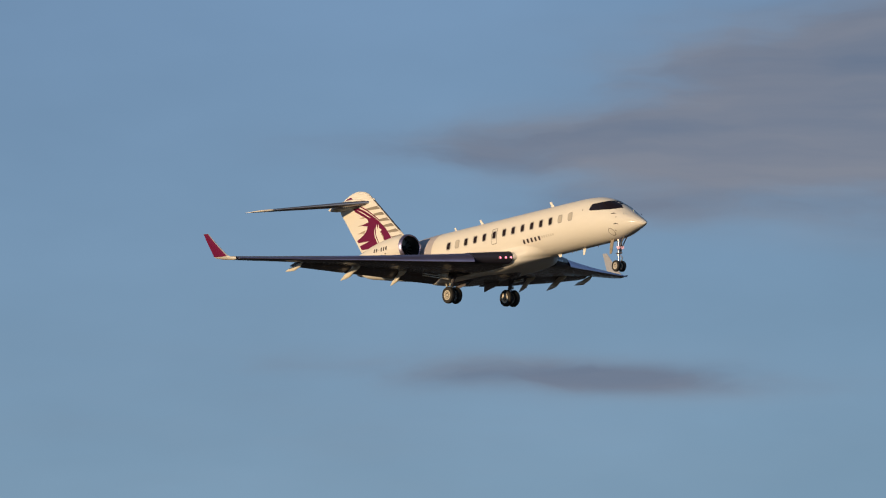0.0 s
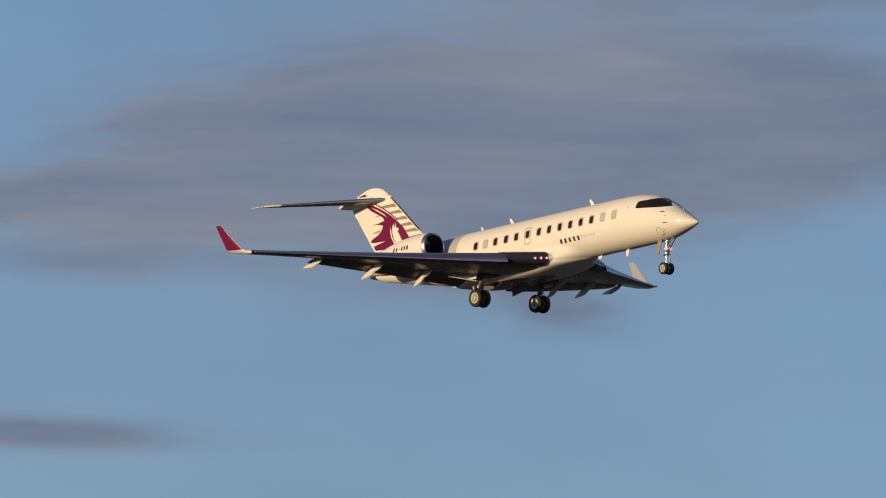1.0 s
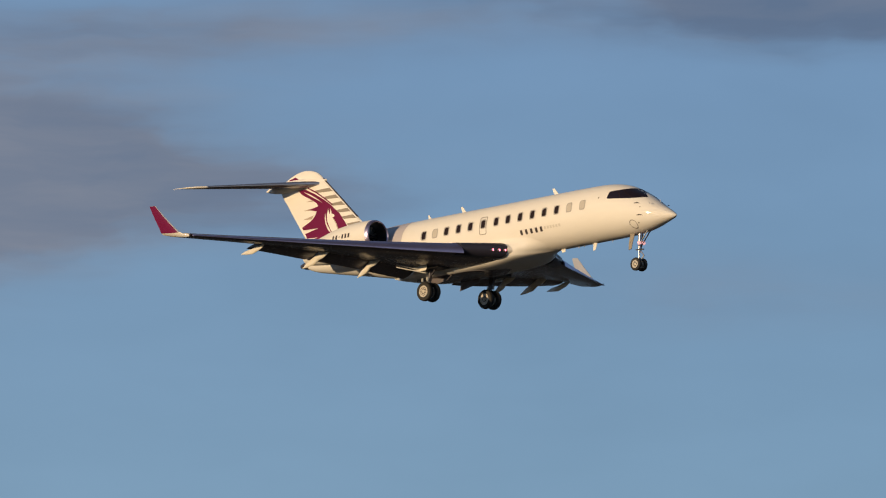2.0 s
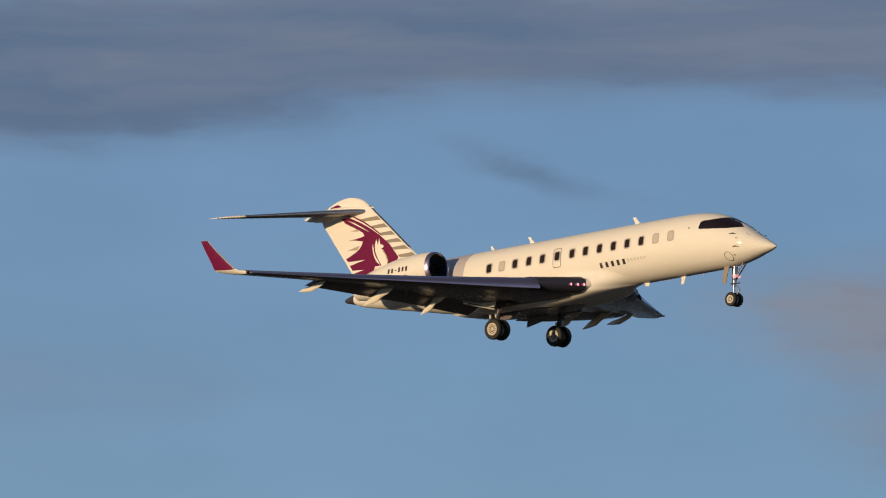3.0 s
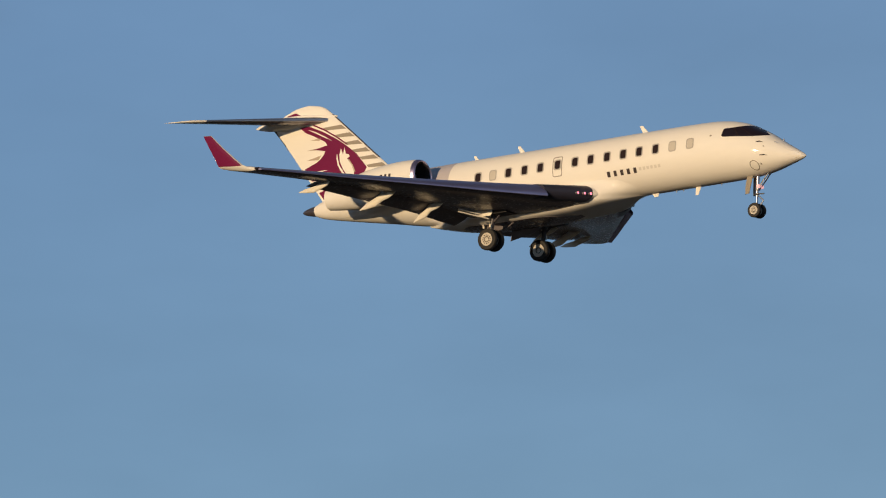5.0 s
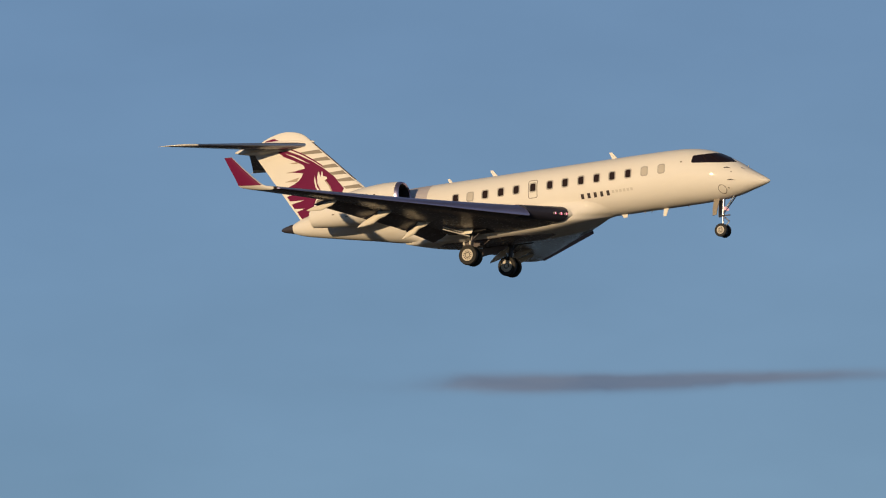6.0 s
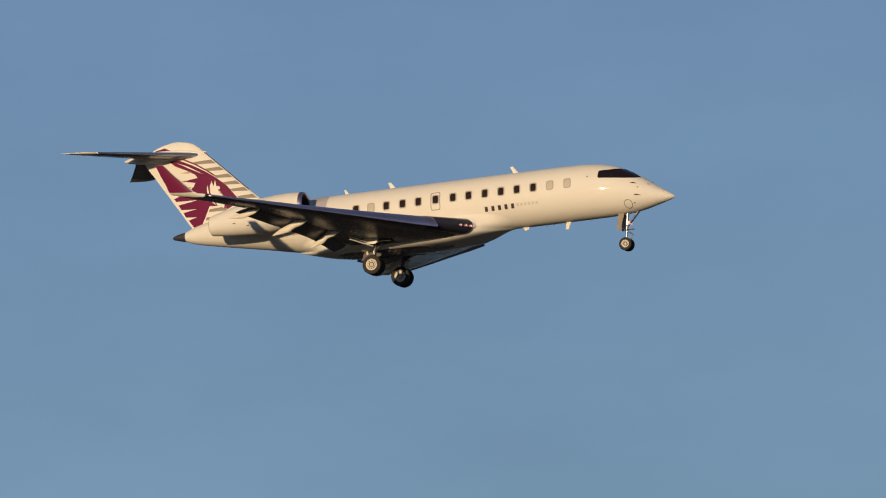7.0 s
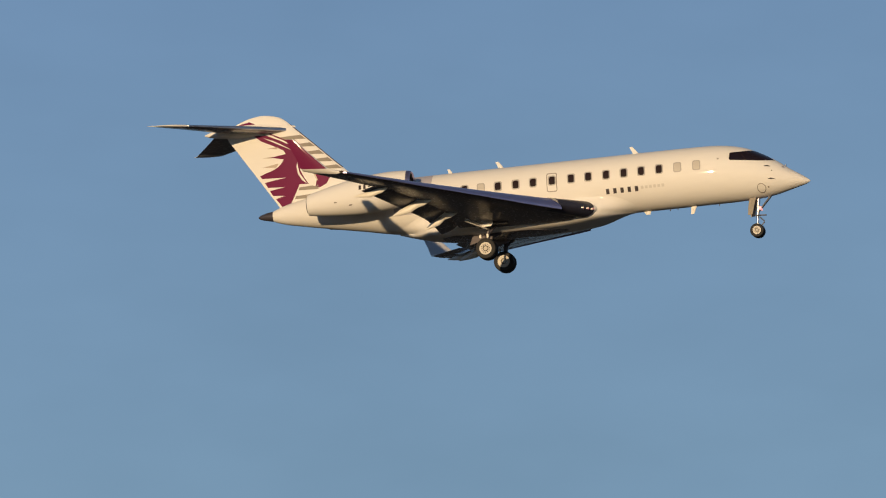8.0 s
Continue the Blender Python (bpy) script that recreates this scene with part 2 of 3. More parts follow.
def patch(outline, lift, step=0.07):
    """A flat outline in (x, z), cut into small faces and laid on a surface y = lift(x, z)."""
    bm = bmesh.new()
    vs = [bm.verts.new((x, 0, z)) for x, z in outline]
    es = [bm.edges.new((vs[i], vs[(i + 1) % len(vs)])) for i in range(len(vs))]
    bmesh.ops.triangle_fill(bm, use_beauty=True, edges=es)
    xs, zs = [p[0] for p in outline], [p[1] for p in outline]
    for lo, hi, n in ((min(xs), max(xs), Vector((1, 0, 0))), (min(zs), max(zs), Vector((0, 0, 1)))):
        k = math.floor(lo / step) + 1
        while k * step < hi:
            bmesh.ops.bisect_plane(bm, geom=bm.verts[:] + bm.edges[:] + bm.faces[:], plane_co=n * (k * step), plane_no=n)
            k += 1
    for v in bm.verts:
        v.co.y = lift(v.co.x, v.co.z)
    return bm


def rounded(x0, x1, z0, z1, r, n=4, slant=0.0):
    """A rounded rectangle's outline; slant moves its top along x."""
    out = []
    for cx, cz, a0 in ((x1 - r, z1 - r, 0), (x0 + r, z1 - r, 90), (x0 + r, z0 + r, 180), (x1 - r, z0 + r, 270)):
        for k in range(n + 1):
            a = radians(a0 + 90 * k / n)
            x, z = cx + r * math.cos(a), cz + r * math.sin(a)
            out.append((x + slant * (z - z0), z))
    return out


def ring_patch(outer, inner, lift):
    """A band between two outlines of equally many points, laid on a surface."""
    def fine(line):
        return [(p[0] + (q[0] - p[0]) * k / 5, p[1] + (q[1] - p[1]) * k / 5) for p, q in zip(line, line[1:] + line[:1]) for k in range(5)]
    outer, inner = fine(outer), fine(inner)
    bm = bmesh.new()
    a = [bm.verts.new((x, lift(x, z), z)) for x, z in outer]
    b = [bm.verts.new((x, lift(x, z), z)) for x, z in inner]
    for i in range(len(a)):
        j = (i + 1) % len(a)
        bm.faces.new((a[i], a[j], b[j], b[i]))
    return bm


# ---- the ground ----
def ground():
    bm = bmesh.new()
    rings = [0.5, 20, 60, 150, 350, 800, 1800, 4900]
    loft([[(r * math.cos(2 * math.pi * k / 48), r * math.sin(2 * math.pi * k / 48), 0) for k in range(48)] for r in rings], caps=False, into=bm)
    bm.faces.new([v for v in bm.verts][:48])
    ob = part("ground", bm, GRASS, None)
    tagged(ob, "dry brownish airfield grass reaching the horizon", "ground", kind="structure")


ground()

# ---- the airplane: x forward from the nose tip, y to its left, z up ----
airplane = tagged(new("airplane"), "white twin-engine business jet with maroon tail emblem, wheels down", "airplane")

STATION = [0, 0.06, 0.2, 0.45, 0.85, 1.5, 2.15, 2.77, 3.54, 4.3, 5.1, 6.5, 16.5, 17.8, 19.0, 20.5, 22.0, 23.3, 24.3, 24.7]
TOP = curve_of(STATION, [0.01, 0.08, 0.19, 0.36, 0.62, 1.09, 1.46, 1.76, 1.95, 2.03, 2.05, 2.06, 2.06, 2.05, 2.02, 1.95, 1.80, 1.60, 1.36, 1.20])
BOTTOM = curve_of(STATION, [-0.01, -0.06, -0.12, -0.19, -0.29, -0.45, -0.55, -0.59, -0.61, -0.61, -0.61, -0.61, -0.61, -0.60, -0.46, -0.17, 0.11, 0.36, 0.58, 0.73])
WIDTH = curve_of(STATION, [0.01, 0.09, 0.20, 0.34, 0.53, 0.80, 1.00, 1.14, 1.25, 1.31, 1.33, 1.335, 1.335, 1.33, 1.27, 1.10, 0.86, 0.62, 0.38, 0.24])


def hull(x, z, proud=0.008):
    """Half width of the body at a height, a little outside its skin."""
    t, b, w = TOP(-x) + proud, BOTTOM(-x) - proud, WIDTH(-x) + proud
    k = (z - (t + b) / 2) / ((t - b) / 2)
    return w * math.sqrt(max(0.0, 1 - k * k))


def body_ring(s, n=72):
    t, b, w = TOP(s), BOTTOM(s), WIDTH(s)
    return [(-s, w * math.cos(2 * math.pi * k / n), (t + b) / 2 + (t - b) / 2 * math.sin(2 * math.pi * k / n)) for k in range(n)]


def fuselage():
    stops = [0.0, 0.02, 0.06, 0.12, 0.2, 0.3, 0.45, 0.65] + list(np.arange(0.85, 6.5, 0.2)) + list(np.arange(6.5, 16.6, 0.8)) + list(np.arange(16.9, 24.71, 0.3)) + [24.7]
    body = part("fuselage", loft([body_ring(s) for s in stops]), WHITE, airplane, "glossy white fuselage")
    tip = [body_ring(24.7)]
    c, base = 0.98, np.array(tip[0])
    for f, r in ((0.2, 0.86), (0.45, 0.62), (0.62, 0.38), (0.7, 0.12)):
        tip.append([(-24.7 - f, p[1] * r, c + (p[2] - 0.97) * r) for p in base])
    part("tail_cone", loft(tip), TAIL_DARK, airplane, "dark pointed tail cone")
    # belly fairing, grown out of the body round the wing roots
    s_ = [7.7, 8.2, 8.8, 9.5, 10.3, 11.5, 13, 15, 16.4, 17.4, 18.3, 19.0]
    low = curve_of(s_, [-0.60, -0.63, -0.72, -0.86, -0.98, -1.06, -1.08, -1.07, -1.0, -0.88, -0.70, -0.50])
    half = curve_of(s_, [0.9, 1.08, 1.29, 1.48, 1.54, 1.54, 1.56, 1.56, 1.48, 1.30, 1.0, 0.6])
    ease = lambda v: (lambda c: c * c * (3 - 2 * c))(min(1.0, max(0.0, v)))
    rings = []
    for s in np.arange(7.7, 19.01, 0.22):
        grown = ease((s - 7.4) / 2.6) * ease((19.2 - s) / 2.0)
        side = []
        for k in range(19):
            f = k / 18
            z = 0.35 + (low(s) - 0.35) * math.sin(f * math.pi / 2)
            inner = hull(-s, max(z, BOTTOM(s) + 0.02), -0.02)
            wide = inner + (max(half(s), inner) - inner) * grown * ease((0.22 - z) / 0.64)
            under = max(0.0, (-0.35 - z) / (-0.35 - low(s)))
            side.append((wide * (1 - under ** 5) ** 0.25 if under < 1 else 0.0, z))
        rings.append([(-s, -y, z) for y, z in side] + [(-s, y, z) for y, z in side[-2::-1]])
    fair = part("belly_fairing", loft(rings), WHITE, airplane, "white belly fairing between the wings")
    # dark sheet, a little proud, standing in for shade under the white fairing
    under = []
    for s in np.arange(11.2, 17.0, 0.3):
        reach = 0.74 * half(s) * ease((s - 10.6) / 2.4) * ease((17.6 - s) / 1.4)
        line = []
        for k in range(-6, 7):
            y = reach * k / 6
            line.append((-s, y, -0.35 + (low(s) + 0.35) * (1 - (abs(y) / half(s)) ** 4) ** 0.2 - 0.014))
        under.append(line + [(p[0], p[1] * 0.97, p[2] + 0.05) for p in line[::-1]])
    part("belly_panel", loft(under), WING_GREY, fair, "dark grey sheet standing in for shade under the belly")


fuselage()


def windows():
    shut = {4.92, 5.79, 14.82}
    for side in (-1, 1):
        on = lambda x, z, e: side * hull(x, z, e)
        for s in (4.92, 5.79, 6.63, 7.45, 8.25, 9.06, 9.88, 10.67, 11.55, 12.42, 13.22, 14.04, 14.82, 15.58):
            x, z = -s, 1.04
            outer, inner = rounded(x - 0.185, x + 0.185, z - 0.235, z + 0.235, 0.10), rounded(x - 0.135, x + 0.135, z - 0.185, z + 0.185, 0.075)
            w = part("window", ring_patch(outer, inner, lambda a, b: on(a, b, 0.016)), FRAME_GREY, airplane)
            shade = s in shut and side < 0
            part("window_shade" if shade else "pane", patch(inner, lambda a, b: on(a, b, 0.009), 0.09), SHADE if shade else GLASS, w)
        # glass of the flight deck
        frame_ = [(-1.50, 1.035), (-1.80, 1.02), (-2.15, 1.025), (-2.65, 1.065), (-3.38, 1.13), (-3.45, 1.18), (-3.42, 1.48), (-3.36, 1.515), (-2.95, 1.53), (-2.5, 1.58), (-2.36, 1.585), (-1.9, 1.34)]
        part("windshield_frame", patch(frame_, lambda a, b: on(a, b, 0.006), 0.06), GLASS, airplane, "dark windshield surround")
        front = [(-1.52, 1.05), (-1.80, 1.035), (-2.10, 1.04), (-2.74, 1.52), (-2.5, 1.56), (-2.38, 1.57), (-1.9, 1.32)]
        middle = [(-2.13, 1.045), (-2.65, 1.08), (-2.98, 1.51), (-2.77, 1.515)]
        rear = [(-2.69, 1.085), (-3.36, 1.15), (-3.42, 1.19), (-3.39, 1.46), (-3.34, 1.49), (-3.01, 1.51)]
        for shape in (front, middle, rear):
            part("windshield_pane", patch(shape, lambda a, b: on(a, b, 0.010), 0.06), COCKPIT, airplane, "dark flight deck glass")
        # over-wing exit outline
        o, i = rounded(-11.80, -11.32, 0.52, 1.40, 0.09), rounded(-11.765, -11.355, 0.555, 1.365, 0.06)
        part("emergency_exit", ring_patch(o, i, lambda a, b: on(a, b, 0.007)), LINE, airplane, "outlined over-wing exit")
        # steel-grey band ahead of the engines
        band = [(-17.12, 0.2), (-17.12, 2.0), (-18.9, 2.0), (-18.9, 0.2)]
        part("heat_shield_band", patch(band, lambda a, b: on(a, b, 0.008), 0.12), GREY_PAINT, airplane, "blue-grey painted band")
        # lettering, as bars
        for k in range(5):
            x = -9.12 + 0.33 * k
            part("lettering_bar", patch([(x, 0.16), (x, 0.39), (x + 0.15, 0.39), (x + 0.15, 0.16)], lambda a, b: on(a, b, 0.007), 0.08), INK, airplane)
        for k in range(6):
            x = -7.52 + 0.19 * k
            part("lettering_bar", patch([(x, 0.24), (x, 0.37), (x + 0.12, 0.37), (x + 0.12, 0.24)], lambda a, b: on(a, b, 0.007), 0.08), PALE_INK, airplane)
        # small fittings on the nose
        for x, z, l, h in ((-1.92, 0.73, 0.32, 0.055), (-1.78, 0.14, 0.34, 0.05)):
            part("probe_blade", patch([(x, z), (x + 0.5 * l, z - 0.01), (x + l, z - 0.03), (x + 0.45 * l, z + h), (x, z + 0.6 * h)], lambda a, b: on(a, b, 0.014), 0.1), INK, airplane, "dark air data probe")
        for x, z, l, h in ((-3.98, 1.22, 0.08, 0.07), (-1.84, -0.22, 0.06, 0.06), (-1.62, 0.50, 0.06, 0.05)):
            part("sensor_plate", patch([(x, z), (x + l, z - 0.01), (x + l, z + h - 0.01), (x, z + h)], lambda a, b: on(a, b, 0.012), 0.1), LINE, airplane)
        ring = lambda r: [(-2.12 + r * math.cos(k * 0.3927), -0.22 + r * math.sin(k * 0.3927)) for k in range(16)]
        part("service_hatch", ring_patch(ring(0.20), ring(0.17), lambda a, b: on(a, b, 0.007)), LINE, airplane)


windows()


# ---- wings ----
def half_thick(c, t):
    return 5 * t * (0.2969 * math.sqrt(c) - 0.126 * c - 0.3516 * c * c + 0.2843 * c ** 3 - 0.1036 * c ** 4)


def foil(lead, trail, thick, cut=1.0, up=Vector((0, 0, 1)), n=14, camber=0.0):
    """An airfoil's ring between two points; cut: how much of the full chord is there. thick is in metres."""
    lead, trail = Vector(lead), Vector(trail)
    ring = []
    for k in list(range(n, -1, -1)) + list(range(1, n + 1)):
        c = (1 - math.cos(math.pi * k / n)) / 2
        sign = 1 if len(ring) <= n else -1
        h = half_thick(c * cut, 1.0) * thick
        if k == n and cut >= 1.0:
            h = 0.006
        ring.append(lead.lerp(trail, c) + up * (sign * h + camber * 4 * c * (1 - c)))
    return ring


# span station: leading edge x, z; hinge x, z; flap trailing edge x, z; thickness
Y_ = [0.6, 1.5, 3.4, 4.6, 7.4, 10.4, 12.2, 13.9]
LEAD_X = curve_of(Y_, [-9.3, -9.68, -11.0, -11.88, -13.90, -16.06, -17.36, -18.60])
LEAD_Z = curve_of(Y_, [-0.54, -0.52, -0.43, -0.36, -0.17, 0.04, 0.17, 0.30])
HINGE_X = curve_of(Y_, [-15.9, -15.9, -15.85, -15.85, -16.5, -17.7, -18.8, -19.95])
HINGE_Z = curve_of(Y_, [-0.52, -0.50, -0.40, -0.33, -0.12, 0.13, 0.28, 0.44])
FLAP_X = curve_of(Y_, [-16.75, -16.72, -16.65, -16.7, -17.45, -18.5, -19.25, -20.2])
FLAP_Z = curve_of(Y_, [-0.96, -0.94, -0.86, -0.76, -0.44, -0.03, 0.22, 0.50])
THICK = curve_of(Y_, [0.86, 0.80, 0.66, 0.60, 0.44, 0.32, 0.24, 0.19])


def wing(side):
    lead = lambda y: (LEAD_X(y), side * y, LEAD_Z(y))
    hinge = lambda y: (HINGE_X(y), side * y, HINGE_Z(y))
    flap_end = lambda y: (FLAP_X(y), side * y, FLAP_Z(y))
    ys = [0.6, 1.0, 1.5, 2.2, 2.8, 3.4, 4.0, 4.6, 5.5, 6.4, 7.4, 8.4, 9.4, 10.4, 11.3, 12.2, 13.1, 13.9]
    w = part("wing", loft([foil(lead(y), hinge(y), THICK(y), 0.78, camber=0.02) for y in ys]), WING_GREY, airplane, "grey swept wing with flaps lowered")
    # flaps: three panels, drooped behind the hinge line
    for y0, y1 in ((1.62, 4.55), (4.6, 7.4), (7.45, 10.35)):
        rings = []
        for k in range(7):
            y = y0 + (y1 - y0) * k / 6
            a, b = Vector(hinge(y)), Vector(flap_end(y))
            rings.append(foil(a + Vector((-0.05, 0, -0.06)), b, 0.16 if y < 5 else 0.13, 1.0))
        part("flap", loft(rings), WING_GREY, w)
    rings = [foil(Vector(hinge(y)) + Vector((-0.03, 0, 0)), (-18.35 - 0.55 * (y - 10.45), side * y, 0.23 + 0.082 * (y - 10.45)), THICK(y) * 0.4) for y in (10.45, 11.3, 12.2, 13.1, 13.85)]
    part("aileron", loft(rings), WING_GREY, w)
    # slats: drooped ahead of the leading edge, in bright metal
    for y0, y1 in ((3.42, 6.94), (6.92, 10.44), (10.42, 13.88)):
        rings = []
        for k in range(7):
            y = y0 + (y1 - y0) * k / 6
            a = Vector(lead(y))
            t = THICK(y)
            rings.append(foil(a + Vector((0.22, 0, -0.30 * t)), a + Vector((-0.30, 0, 0.47 * t)), t * 0.36))
        part("slat", loft(rings), SLAT, w, "bare metal slat")
    # fixed inner leading edge with lamps behind clear covers
    bm = loft([foil(Vector(lead(y)) + Vector((0.07, 0, 0.05)), Vector(lead(y)) + Vector((-0.9, 0, 0.07)), THICK(y) * 0.92, 0.5) for y in (1.6, 1.9, 2.2, 2.8, 3.40)])
    part("leading_edge_cuff", bm, NAVY, w, "dark inner leading edge")
    root = []
    for y, fore, t in ((1.612, 0.085, 0.95), (1.52, 0.085, 0.93), (1.36, 0.10, 0.88), (1.2, 0.10, 0.8)):
        a = Vector(lead(y))
        root.append(foil(a + Vector((fore, 0, 0.05)), a + Vector((-2.6, 0, 0.09)), THICK(y) * t * (1.0 + 0.2 * fore), 0.62))
    part("wing_root_fillet", loft(root), WHITE, w, "white fillet where the wing meets the body")
    for k, y in enumerate((1.72, 1.96, 2.22)):
        c = Vector(lead(y)) + Vector((0.01, 0, 0.0))
        lamp = part("landing_light", tube(c + Vector((-0.06, 0, 0)), c + Vector((0.085, 0, 0)), 0.060, 0.056, 14), LAMP if side < 0 else METAL, w, "lit landing lamp" if side < 0 else "unlit landing lamp")
        turn = [2 * math.pi * q / 16 for q in range(16)]
        hoop = [[c + Vector((f, r * math.cos(a), r * math.sin(a))) for a in turn] for f, r in ((-0.05, 0.074), (0.104, 0.072), (0.104, 0.060), (0.04, 0.060))]
        part("lamp_ring", loft(hoop, caps=False), DULL_METAL, lamp, "dull steel lamp ring")
    # canoe fairings under the flap hinges
    for y, tx, tz in ((4.6, -16.85, -1.13), (7.38, -17.75, -0.82), (10.35, -18.85, -0.27)):
        hx, hz = HINGE_X(y), HINGE_Z(y)
        size = 1.0 if y < 9 else 0.72
        path = [(hx + 0.6 * size, hz - 0.10, 0.03), (hx + 0.45 * size, hz - 0.16, 0.07), (hx + 0.2 * size, hz - 0.22, 0.12), (hx - 0.1 * size, hz - 0.26, 0.15),
                (hx - 0.35 * (hx - tx), hz - 0.24 + 0.30 * (tz - hz), 0.15), (hx - 0.72 * (hx - tx), hz - 0.1 + 0.68 * (tz - hz), 0.10), (tx, tz, 0.015)]
        rings = [[(x, side * y + 0.62 * r * size * math.cos(2 * math.pi * k / 16), z + 1.25 * r * size * math.sin(2 * math.pi * k / 16)) for k in range(16)] for x, z, r in path]
        part("flap_track_fairing", loft(rings), FAIRING, w, "cream canoe-shaped fairing")
    # winglet: white foot, maroon blade
    foot = [((-18.60, 13.88, 0.30), (-20.27, 13.88, 0.49), 0.19), ((-18.95, 14.02, 0.38), (-20.33, 14.02, 0.52), 0.16), ((-19.15, 14.10, 0.50), (-20.38, 14.10, 0.60), 0.13)]
    blade = [((-19.15, 14.10, 0.50), (-20.38, 14.10, 0.60), 0.13), ((-19.55, 14.17, 0.88), (-20.5, 14.17, 0.95), 0.11), ((-20.05, 14.24, 1.38), (-20.7, 14.24, 1.40), 0.08), ((-20.54, 14.30, 1.92), (-20.93, 14.30, 1.95), 0.04)]
    tilt = Vector((0, -side * 0.9, 0.44)).normalized()
    flip = lambda p: (p[0], side * p[1], p[2])
    foot_rings = [foil(flip(a), flip(b), t, up=u) for (a, b, t), u in zip(foot, (Vector((0, 0, 1)), Vector((0, -side * 0.4, 0.9)), tilt))]
    part("winglet", loft([foil(flip(a), flip(b), t, up=tilt) for a, b, t in blade]), GREY_WHITE, w, "winglet, blue-grey on its inner face")
    skin = []
    for a, b, t in blade:
        ring = foil(flip(a), flip(b), t, up=tilt)
        half = ring[16:]
        skin.append([v - tilt * 0.012 for v in half])
    bm = bmesh.new()
    rows_ = [[bm.verts.new(v) for v in line] for line in skin]
    for a, b in zip(rows_, rows_[1:]):
        for i in range(len(a) - 1):
            bm.faces.new((a[i], a[i + 1], b[i + 1], b[i]))
    part("winglet_skin", bm, MAROON, w, "maroon outer face of the winglet")
    part("winglet_foot", loft(foot_rings), WHITE, w, "white wing tip")
    part("wingtip_lamp", loft([[(-18.60 + 0.10 * math.cos(a) * r, side * 13.93, 0.31 + 0.05 * math.sin(a) * r) for a in np.arange(0, 6.2, 0.7)] for r in (1.0, 0.7)] + [[(-18.44, side * 13.96, 0.33 + 0.01 * math.sin(a)) for a in np.arange(0, 6.2, 0.7)]]), GLASS, w)
    return w


wing(-1)
# the other wing is flexed a little higher
lifted = wing(1)
for ob in (lifted, *lifted.children_recursive):
    for v in ob.data.vertices:
        v.co.z += 0.014 * max(0.0, v.co.y - 2.0)


# ---- engines ----
AX_Y, AX_Z = 2.22, 1.30
NAC_R = curve_of([0, 0.05, 0.2, 0.6, 1.3, 2.2, 3.2, 4.2, 4.85], [0.66, 0.715, 0.755, 0.81, 0.86, 0.86, 0.76, 0.60, 0.47])


def axis_z(f):
    return AX_Z - 0.075 * f


